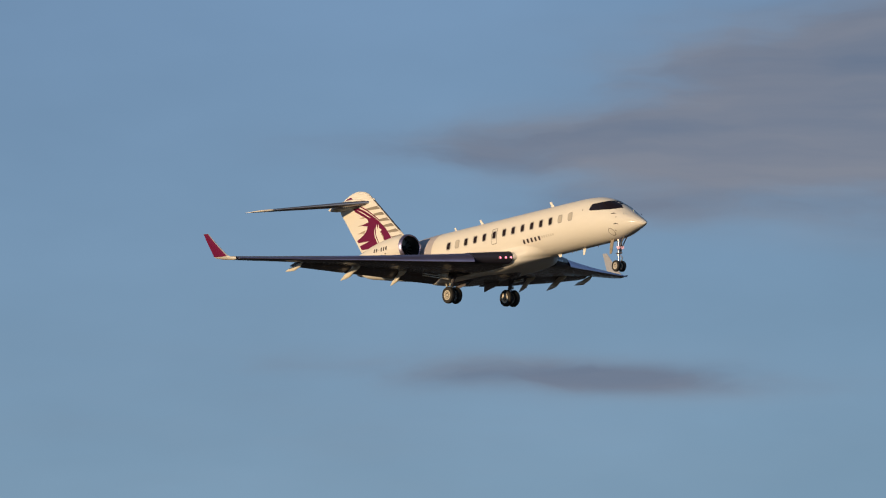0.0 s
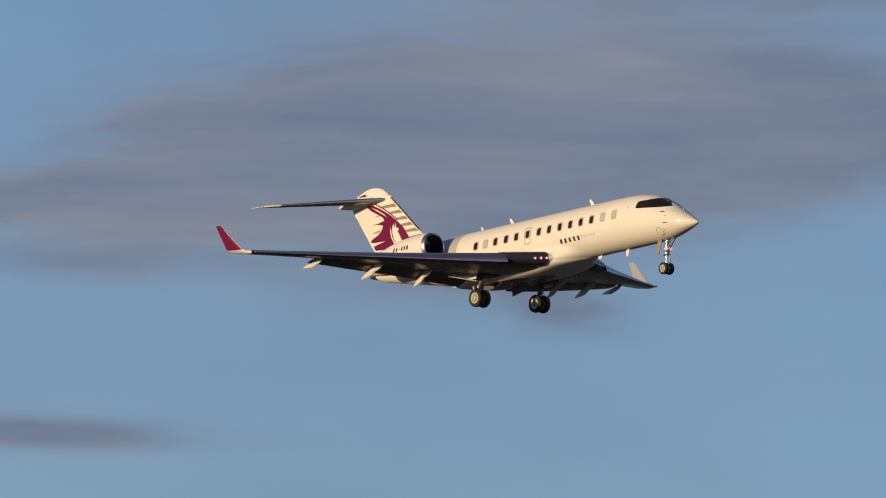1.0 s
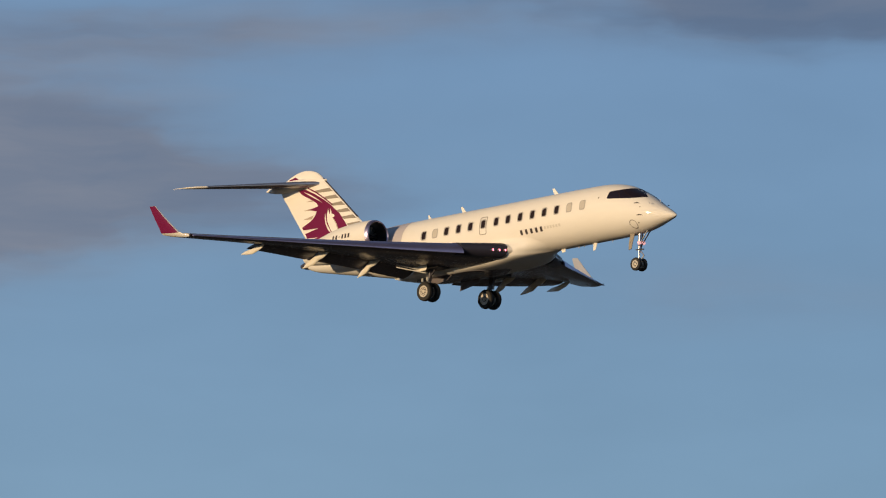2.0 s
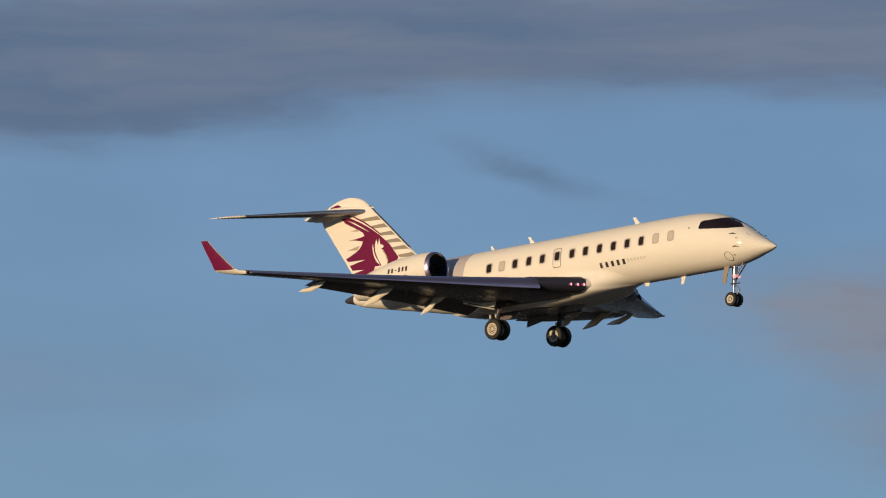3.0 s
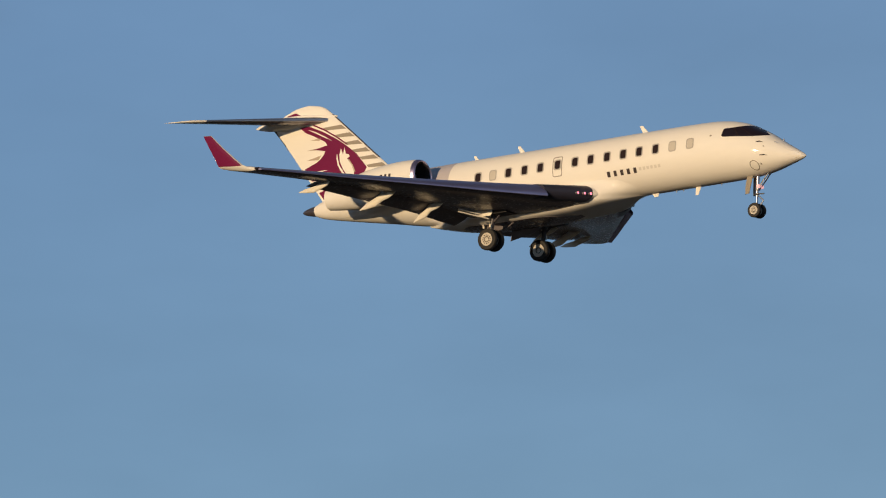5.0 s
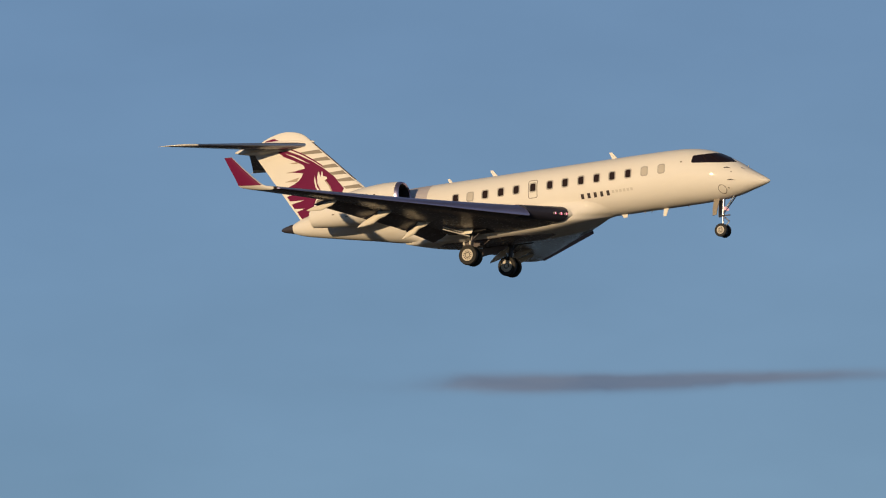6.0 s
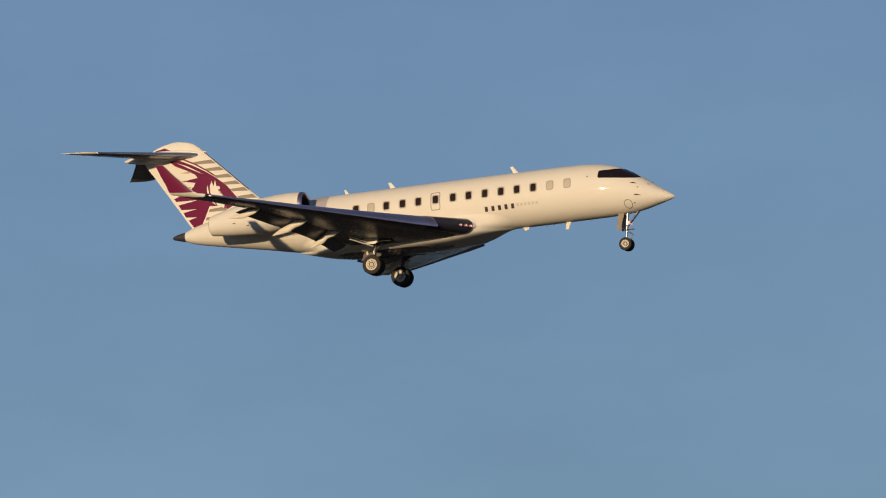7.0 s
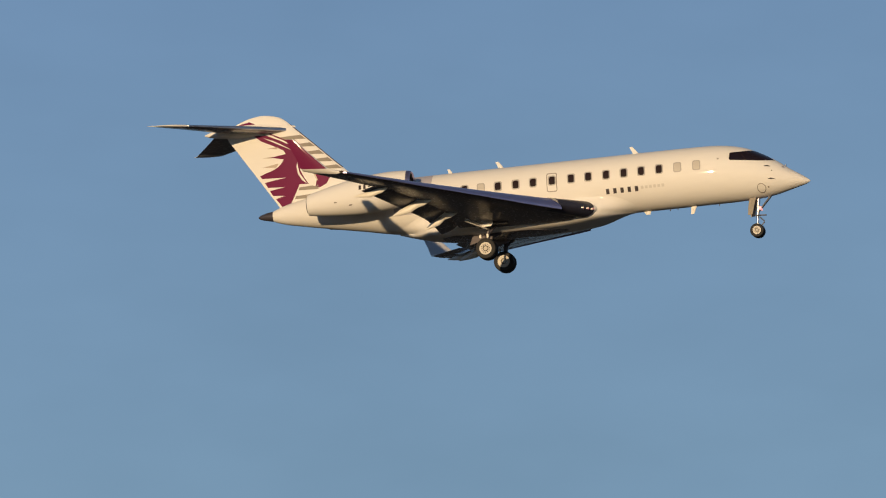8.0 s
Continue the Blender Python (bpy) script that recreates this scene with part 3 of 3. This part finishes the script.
def engine(side):
    n = 40
    ring = lambda f, r: [(-17.75 - f, side * (AX_Y - 0.012 * f) + r * math.cos(2 * math.pi * k / n), axis_z(f) + r * math.sin(2 * math.pi * k / n)) for k in range(n)]
    fs = [0.2, 0.4, 0.6, 0.95, 1.3, 1.75, 2.2, 2.7, 3.2, 3.7, 4.2, 4.55, 4.85]
    bm = loft([ring(f, NAC_R(f)) for f in fs] + [ring(4.85, 0.43), ring(4.3, 0.42)], caps=False)
    nac = part("engine_nacelle", bm, WHITE, airplane, "white jet engine nacelle")
    part("inlet_duct", loft([ring(0.78, 0.60), ring(0.35, 0.585), ring(0.15, 0.60), ring(0.055, 0.63)], caps=False), DARK, nac, "dark inlet duct")
    lip = [ring(0.055, 0.63), ring(0.0, 0.665), ring(0.03, 0.70), ring(0.1, 0.732), ring(0.2, 0.756)]
    part("inlet_lip", loft(lip, caps=False), SLAT, nac, "polished inlet lip")
    part("fan", loft([ring(0.74, 0.602), ring(0.76, 0.2), ring(0.55, 0.13), ring(0.40, 0.02)]), DARK, nac, "dark fan")
    for k in range(18):
        a = 2 * math.pi * k / 18
        bm = bmesh.new()
        c, s = math.cos(a), math.sin(a)
        at = lambda f, r, off: bm.verts.new((-17.75 - f, side * AX_Y + r * c - off * s, AX_Z + r * s + off * c))
        quad = [at(0.66, 0.2, -0.03), at(0.66, 0.58, -0.05), at(0.72, 0.58, 0.05), at(0.72, 0.2, 0.03)]
        back = [at(0.68, 0.2, -0.03), at(0.68, 0.58, -0.05), at(0.74, 0.58, 0.05), at(0.74, 0.2, 0.03)]
        bm.faces.new(quad), bm.faces.new(back[::-1])
        for i in range(4):
            bm.faces.new((quad[i], back[i], back[(i + 1) % 4], quad[(i + 1) % 4]))
        part("fan_blade", bm, DULL_METAL, nac)
    part("exhaust_nozzle", loft([ring(4.3, 0.415), ring(4.84, 0.405), ring(4.90, 0.38), ring(4.90, 0.35), ring(4.4, 0.33)], caps=True), DULL_METAL, nac, "steel exhaust nozzle")
    pyl = [foil((-18.3, side * y, 1.12), (-22.3, side * y, 1.02), 0.34) for y in (0.7, 1.1, 1.6)]
    part("engine_pylon", loft(pyl), WHITE, airplane, "white engine pylon")
    # marks on the cowling: bars where the letters stand
    def cowl(x, z):
        f = -x - 17.75
        r, c = NAC_R(f) + 0.008, axis_z(f)
        return side * (AX_Y - 0.012 * f + math.sqrt(max(0.0, r * r - (z - c) ** 2)))
    for k in range(6):
        x = -20.08 + 0.215 * k
        h = (0.21, 0.21, 0.04, 0.21, 0.21, 0.21)[k]
        part("marking_bar", patch([(x, 1.37 - h / 2), (x, 1.37 + h / 2), (x + 0.11, 1.37 + h / 2), (x + 0.11, 1.37 - h / 2)], cowl, 0.1), INK, nac)
    for x, z in ((-19.1, 1.05), (-20.6, 0.62), (-21.3, 0.80)):
        part("vent_slot", patch([(x, z), (x, z + 0.05), (x + 0.14, z + 0.05), (x + 0.14, z)], cowl, 0.1), LINE, nac)


engine(-1)
engine(1)

# ---- tail ----
FIN_Z = [1.2, 2.0, 3.0, 4.0, 4.9, 5.27, 5.45, 5.56, 5.63]
FIN_LEAD = curve_of(FIN_Z, [-19.0, -20.30, -21.45, -22.48, -23.42, -23.80, -24.05, -24.35, -24.75])
FIN_TRAIL = curve_of(FIN_Z, [-24.28, -24.80, -25.45, -26.10, -26.60, -26.25, -25.85, -25.5, -25.1])
FIN_T = curve_of(FIN_Z, [0.46, 0.42, 0.38, 0.34, 0.31, 0.28, 0.22, 0.14, 0.05])


def fin_y(x, z, proud=0.009):
    a, b = FIN_LEAD(z), FIN_TRAIL(z)
    c = min(max((x - a) / (b - a), 0.0), 1.0)
    return half_thick(c, 1.0) * FIN_T(z) + proud


def tail():
    zs = list(np.arange(1.2, 5.3, 0.2)) + [5.27, 5.36, 5.45, 5.51, 5.56, 5.60, 5.63]
    fin = part("vertical_fin", loft([foil((FIN_LEAD(z), 0, z), (FIN_TRAIL(z), 0, z), FIN_T(z), up=Vector((0, 1, 0)), n=22) for z in zs]), WHITE, airplane, "white swept tail fin")
    cap = [foil((FIN_LEAD(z) + 0.03, 0, z), (FIN_LEAD(z) - 0.07, 0, z), FIN_T(z) * 0.36, up=Vector((0, 1, 0)), n=6) for z in np.arange(2.9, 5.2, 0.2)]
    part("fin_leading_edge", loft(cap), WING_GREY, fin, "dark grey leading edge")
    for side in (-1, 1):
        on = lambda x, z: side * fin_y(x, z, 0.008)
        over = lambda x, z: side * fin_y(x, z, 0.016)
        # emblem in plain shapes: curved mass with spiked rear edge
        mass = [(-25.30, 4.72), (-24.78, 4.70), (-24.12, 4.39), (-23.46, 4.01), (-22.95, 3.65), (-22.40, 3.18), (-21.90, 2.52), (-22.11, 2.20), (-22.43, 2.05), (-22.94, 2.28), (-23.37, 2.30), (-23.63, 1.81), (-23.88, 1.40), (-24.26, 1.36),
                (-24.53, 1.76), (-24.09, 1.86), (-24.66, 1.92), (-24.78, 2.16), (-24.06, 2.25), (-24.86, 2.31), (-25.00, 2.55), (-23.95, 2.68), (-25.10, 2.74), (-25.20, 2.88), (-24.54, 3.08), (-24.30, 3.20), (-24.12, 3.36), (-24.02, 3.52), (-24.63, 3.66), (-23.90, 3.75), (-24.00, 3.92), (-24.26, 4.07), (-24.52, 4.21), (-25.02, 4.46)]
        part("emblem", patch(mass, on, 0.12), MAROON, fin, "maroon spiked emblem")
        leaf = [(-23.18, 3.51), (-23.28, 3.25), (-23.28, 2.94), (-23.14, 2.61), (-22.98, 2.34), (-22.89, 2.22), (-22.62, 2.13), (-22.56, 2.40), (-22.68, 2.72), (-22.89, 3.04), (-22.75, 3.10), (-22.79, 3.20), (-22.95, 3.25), (-23.00, 3.53), (-23.10, 3.23)]
        part("emblem_leaf", patch(leaf, over, 0.12), WHITE, fin, "white flame shape on the emblem")
        crescent = [(-23.40, 3.33), (-23.45, 3.12), (-23.41, 2.80), (-23.24, 2.48), (-23.02, 2.30), (-23.13, 2.50), (-23.32, 2.80), (-23.37, 3.10)]
        part("emblem_crescent", patch(crescent, over, 0.12), WHITE, fin, "thin white crescent on the emblem")
        part("emblem_edge", patch([(-22.80, 3.00), (-22.61, 2.72), (-22.49, 2.40), (-22.56, 2.40), (-22.68, 2.72), (-22.86, 3.02)], over, 0.12), PALE_BROWN, fin, "tan edge line")
        part("emblem_slash", patch([(-24.92, 4.60), (-24.46, 4.42), (-24.02, 4.17), (-23.60, 3.90), (-24.06, 4.13), (-24.5, 4.37)], over, 0.12), WHITE, fin)
        rim = [(-24.55, 4.76), (-23.95, 4.45), (-23.38, 4.08), (-22.85, 3.68)]
        part("emblem_line", patch(rim + [(x - 0.03, z - 0.055) for x, z in rim[::-1]], on, 0.12), MAROON, fin, "thin maroon outline")
        for barb in ([(-24.76, 4.08), (-24.20, 4.12), (-24.30, 4.01)], [(-25.00, 3.67), (-24.48, 3.70), (-24.55, 3.62)], [(-25.08, 3.24), (-24.26, 3.36), (-24.40, 3.18)]):
            part("emblem_barb", patch(barb, on, 0.12), PALE_BROWN, fin)
        for z, x0 in ((4.47, -24.00), (4.08, -23.36), (3.69, -22.90), (3.31, -22.54), (2.94, -22.18), (2.55, -21.84)):
            part("stripe", patch([(x0 + 0.04, z - 0.06), (x0 - 0.10, z + 0.07), (FIN_LEAD(z + 0.10) - 0.10, z + 0.10), (FIN_LEAD(z - 0.10) - 0.08, z - 0.10)], on, 0.12), STRIPE, fin)
        for z, x0, x1 in ((2.09, -23.44, -22.50), (1.71, -23.64, -22.70)):
            part("stripe", patch([(x0, z - 0.06), (x0 + 0.06, z + 0.07), (x1, z + 0.10), (x1, z - 0.10)], on, 0.12), STRIPE, fin)
        part("fin_cap_mark", patch([(-26.25, 5.10), (-25.95, 5.33), (-25.5, 5.40), (-25.15, 5.22), (-25.7, 5.17)], on, 0.12), MAROON, fin)
    # tailplane with its bullet
    for side in (-1, 1):
        st = [(0.05, -23.75, -27.0, 0.34), (1.5, -25.05, -27.62, 0.26), (3.0, -26.4, -28.30, 0.19), (4.15, -27.45, -28.84, 0.14)]
        tp = [(4.15, -27.45, -28.84, 0.14), (4.5, -27.77, -29.00, 0.12), (4.68, -28.1, -29.12, 0.07), (4.76, -28.55, -29.22, 0.03)]
        z = lambda y, x: 4.88 + 0.062 * (-23.75 - x) - 0.070 * y
        t = part("tailplane", loft([foil((a, side * y, z(y, a)), (b, side * y, z(y, b)), w) for y, a, b, w in st]), WING_GREY, airplane, "grey swept tailplane half")
        part("tailplane_tip", loft([foil((a, side * y, z(y, a)), (b, side * y, z(y, b)), w) for y, a, b, w in tp]), WHITE, t, "white tailplane tip")
        le = [foil((a + 0.02, side * y, z(y, a)), (a - 0.22, side * y, z(y, a - 0.22)), w * 0.5) for y, a, b, w in st]
        part("tailplane_leading_edge", loft(le), METAL, t, "bare metal leading edge")
    path = [(-23.4, 0.02), (-23.7, 0.10), (-24.3, 0.20), (-25.2, 0.25), (-26.2, 0.24), (-26.9, 0.18), (-27.4, 0.09), (-27.62, 0.02)]
    part("tail_bullet", loft([[(x, r * math.cos(2 * math.pi * k / 20), 5.0 + r * 1.2 * math.sin(2 * math.pi * k / 20)) for k in range(20)] for x, r in path]), WHITE, airplane, "white bullet fairing on the fin")


tail()


# ---- landing gear ----
def wheel(x, y, z, radius, width, out):
    """A wheel on an axle along y; out: the side on which its hub face shows."""
    h = width / 2
    face = [(0.88, 0.02), (0.92, 0.05), (0.92, 0.14), (0.83, 0.18), (0.80, 0.27), (0.88, 0.30), (0.86, 0.48), (0.90, 0.53), (0.88, 0.60)]
    rim = part("wheel", lathe_y([(-o * h, q * radius) for o, q in face] + [(o * h, q * radius) for o, q in reversed(face)], (x, y, z)), RIM, airplane, "pale wheel hub")
    part("tyre", lathe_y([(-0.82 * h, 0.56 * radius), (-0.97 * h, 0.68 * radius), (-h, 0.80 * radius), (-0.86 * h, 0.93 * radius), (-0.5 * h, 0.99 * radius), (0, radius), (0.5 * h, 0.99 * radius),
                          (0.86 * h, 0.93 * radius), (h, 0.80 * radius), (0.97 * h, 0.68 * radius), (0.82 * h, 0.56 * radius)], (x, y, z)), TYRE, rim, "black rubber tyre")
    for k in range(12):
        a = 2 * math.pi * k / 12
        p = Vector((x + 0.39 * radius * math.cos(a), y, z + 0.39 * radius * math.sin(a)))
        part("hub_hole", tube(p + Vector((0, out * 0.78 * h, 0)), p + Vector((0, out * 0.885 * h, 0)), 0.055 * radius, n=8), DARK, rim)


def main_gear(side):
    y = side * 2.06
    leg = part("main_gear_leg", tube((-14.35, y, -0.5), (-14.56, y, -1.45), 0.11, 0.10, 16), TAIL_DARK, airplane, "dark main landing gear leg")
    part("piston", tube((-14.56, y, -1.40), (-14.60, y, -1.92), 0.065, n=14), METAL, leg, "chrome piston")
    part("axle", tube((-14.60, y - 0.30, -1.90), (-14.60, y + 0.30, -1.90), 0.06, n=12), DULL_METAL, leg)
    for lift in (0.0, 0.11):
        part("side_brace", tube((-15.20, side * 3.60, -0.76 + lift), (-14.48, side * 2.35, -1.02 + lift), 0.032, n=10), WHITE, leg, "thin pale side brace")
    part("drag_brace", tube((-13.75, y, -0.55), (-14.5, y, -1.20), 0.05, n=10), TAIL_DARK, leg)
    part("torque_link", tube((-14.78, y, -1.40), (-14.98, y, -1.62), 0.035, n=8), TAIL_DARK, leg)
    part("torque_link", tube((-14.98, y, -1.62), (-14.76, y, -1.86), 0.035, n=8), TAIL_DARK, leg)
    for dx in (-0.17, 0.16):
        part("brake_cylinder", block((-14.66 + dx - 0.04, y + side * 0.10, -1.40), (-14.66 + dx + 0.04, y + side * 0.22, -1.22), 0.02), FAIRING, leg, "pale brake cylinder")
    part("gear_door", loft([foil((a, side * 2.6, z), (b, side * 2.6, z), 0.07, up=Vector((0, 1, 0)), n=6) for z, a, b in ((-0.42, -14.08, -15.10), (-0.65, -14.10, -15.06), (-0.86, -14.16, -14.98), (-0.95, -14.24, -14.86))]), FAIRING, leg, "cream landing gear door")
    door = [[(-14.0, side * 0.95, -1.02), (-15.4, side * 0.95, -1.02), (-15.4, side * 0.99, -1.02), (-14.0, side * 0.99, -1.02)],
            [(-14.35, side * 1.02, -1.25), (-15.56, side * 1.02, -1.45), (-15.56, side * 1.05, -1.45), (-14.35, side * 1.05, -1.25)]]
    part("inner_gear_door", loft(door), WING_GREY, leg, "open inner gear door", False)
    # closed plate, coloured dark in place of the well's shaded inside
    part("wheel_well", block((-14.95, min(side * 1.60, side * 2.50), -0.86), (-13.50, max(side * 1.60, side * 2.50), -0.76), 0.02), DARK, leg, "dark plate standing in for the shaded open wheel well")
    for o in (-1, 1):
        wheel(-14.60, y + o * 0.255, -1.90, 0.47, 0.27, side)


def nose_gear():
    leg = part("nose_gear_leg", tube((-2.42, 0, -0.5), (-2.53, 0, -1.45), 0.085, 0.075, 14), METAL, airplane, "steel nose landing gear leg")
    part("piston", tube((-2.53, 0, -1.40), (-2.57, 0, -2.02), 0.05, n=12), METAL, leg, "chrome piston")
    part("axle", tube((-2.57, -0.2, -2.02), (-2.57, 0.2, -2.02), 0.045, n=12), DULL_METAL, leg)
    part("drag_brace", tube((-1.85, 0.1, -0.5), (-2.48, 0.08, -1.18), 0.03, n=8), METAL, leg)
    part("drag_brace", tube((-1.85, -0.1, -0.5), (-2.48, -0.08, -1.18), 0.03, n=8), METAL, leg)
    part("torque_link", tube((-2.42, 0, -1.42), (-2.22, 0, -1.62), 0.03, n=8), METAL, leg)
    part("torque_link", tube((-2.22, 0, -1.62), (-2.48, 0, -1.90), 0.03, n=8), METAL, leg)
    part("steering_arm", tube((-2.10, -0.12, -1.36), (-2.62, -0.12, -1.33), 0.03, n=8), DULL_METAL, leg)
    part("taxi_lamp", tube((-2.40, -0.14, -1.02), (-2.30, -0.14, -1.02), 0.09, 0.08, 12), TAXI, leg, "lit taxi lamp")
    part("taxi_lamp", tube((-2.40, 0.14, -1.02), (-2.30, 0.14, -1.02), 0.09, 0.08, 12), TAXI, leg, "lit taxi lamp")
    for s in (-1, 1):
        part("nose_gear_door", loft([[(-2.50, s * 0.26, -0.55), (-2.80, s * 0.25, -0.55), (-2.80, s * 0.28, -0.57), (-2.50, s * 0.29, -0.57)],
                                     [(-2.62, s * 0.31, -1.00), (-2.88, s * 0.30, -1.02), (-2.88, s * 0.33, -1.02), (-2.62, s * 0.34, -1.00)],
                                     [(-2.70, s * 0.32, -1.30), (-2.90, s * 0.31, -1.32), (-2.90, s * 0.34, -1.32), (-2.70, s * 0.35, -1.30)]]), STRIPE, leg, "narrow nose gear door", False)
        wheel(-2.57, s * 0.20, -2.02, 0.315, 0.19, s)


main_gear(-1)
main_gear(1)
nose_gear()


# ---- aerials and small fittings ----
def blade_aerial(x, z, chord, height, rake, down=False):
    d = -1 if down else 1
    rings = [foil((x - rake * f, 0, z + d * height * f), (x - rake * f - chord * (1 - 0.45 * f), 0, z + d * height * f), 0.06 * (1 - 0.5 * f), up=Vector((0, 1, 0)), n=6) for f in (-0.15, 0.4, 0.8, 1.0)]
    part("blade_aerial", loft(rings), WHITE, airplane, "white blade aerial")


blade_aerial(-7.70, 2.05, 0.28, 0.34, 0.28)
blade_aerial(-13.92, 2.05, 0.26, 0.32, 0.25)
blade_aerial(-16.28, 2.05, 0.20, 0.22, 0.16)
blade_aerial(-5.25, -0.61, 0.26, 0.34, 0.16, True)
blade_aerial(-7.35, -0.60, 0.34, 0.16, 0.06, True)
for x in (-6.1, -6.45, -4.2):
    part("drain_mast", tube((x, 0, -0.58), (x - 0.04, 0, -0.70), 0.03, 0.015, 8), DULL_METAL, airplane)
# small metal stub added to imitate a glint at the windshield's foot
part("ice_detector", tube((-1.10, 0.06, 0.76), (-1.08, 0.06, 0.87), 0.05, 0.03, 10), METAL, airplane, "bright stub standing in for a glint on the nose")
for s in (-1, 1):
    part("pitot_probe", tube((-1.15, s * 0.62, 0.66), (-1.06, s * 0.67, 0.67), 0.02, 0.012, 8), METAL, airplane)

# seconds, place of the nose tip, bank, pitch, heading
FLIGHT = [
    (0, -563.52, 364.93, 70.96, 0.92, -4.18, 6.86), (0.5, -535.75, 365.45, 70.05, 0.14, -4.26, 6.81),
    (1, -506.12, 364.68, 68.89, -0.22, -4.19, 6.77), (1.5, -478.57, 365.42, 68.01, -0.68, -3.97, 6.67),
    (1.7, -466.47, 364.89, 67.50, -0.71, -3.87, 6.77), (2.8, -404.12, 365.26, 65.33, 0.25, -3.45, 6.78),
    (3, -392.61, 365.18, 64.91, 0.48, -3.46, 6.88), (3.5, -363.97, 365.10, 63.88, 0.39, -3.74, 6.84),
    (4, -334.86, 364.48, 62.76, -0.14, -4.00, 6.74), (4.5, -315.05, 374.53, 63.42, -0.51, -4.05, 6.34),
    (4.7, -315.63, 389.15, 65.44, -0.73, -4.06, 6.28), (5.8, -307.38, 463.42, 75.57, -0.75, -4.17, 7.35),
    (6, -304.29, 477.53, 77.44, -0.69, -4.20, 7.58), (6.2, -295.90, 483.23, 77.63, -0.59, -4.24, 7.72),
    (6.5, -291.71, 504.37, 79.92, -0.93, -4.28, 8.40), (7, -268.86, 514.97, 80.69, -0.79, -4.29, 9.66),
    (7.5, -237.33, 513.27, 79.27, -0.62, -4.32, 10.83), (8, -205.61, 510.32, 77.51, -0.77, -4.34, 12.03)]


def motions():
    walk(airplane, [(t, pose(x, y, z, a, b, c)) for t, x, y, z, a, b, c in FLIGHT])


motions()
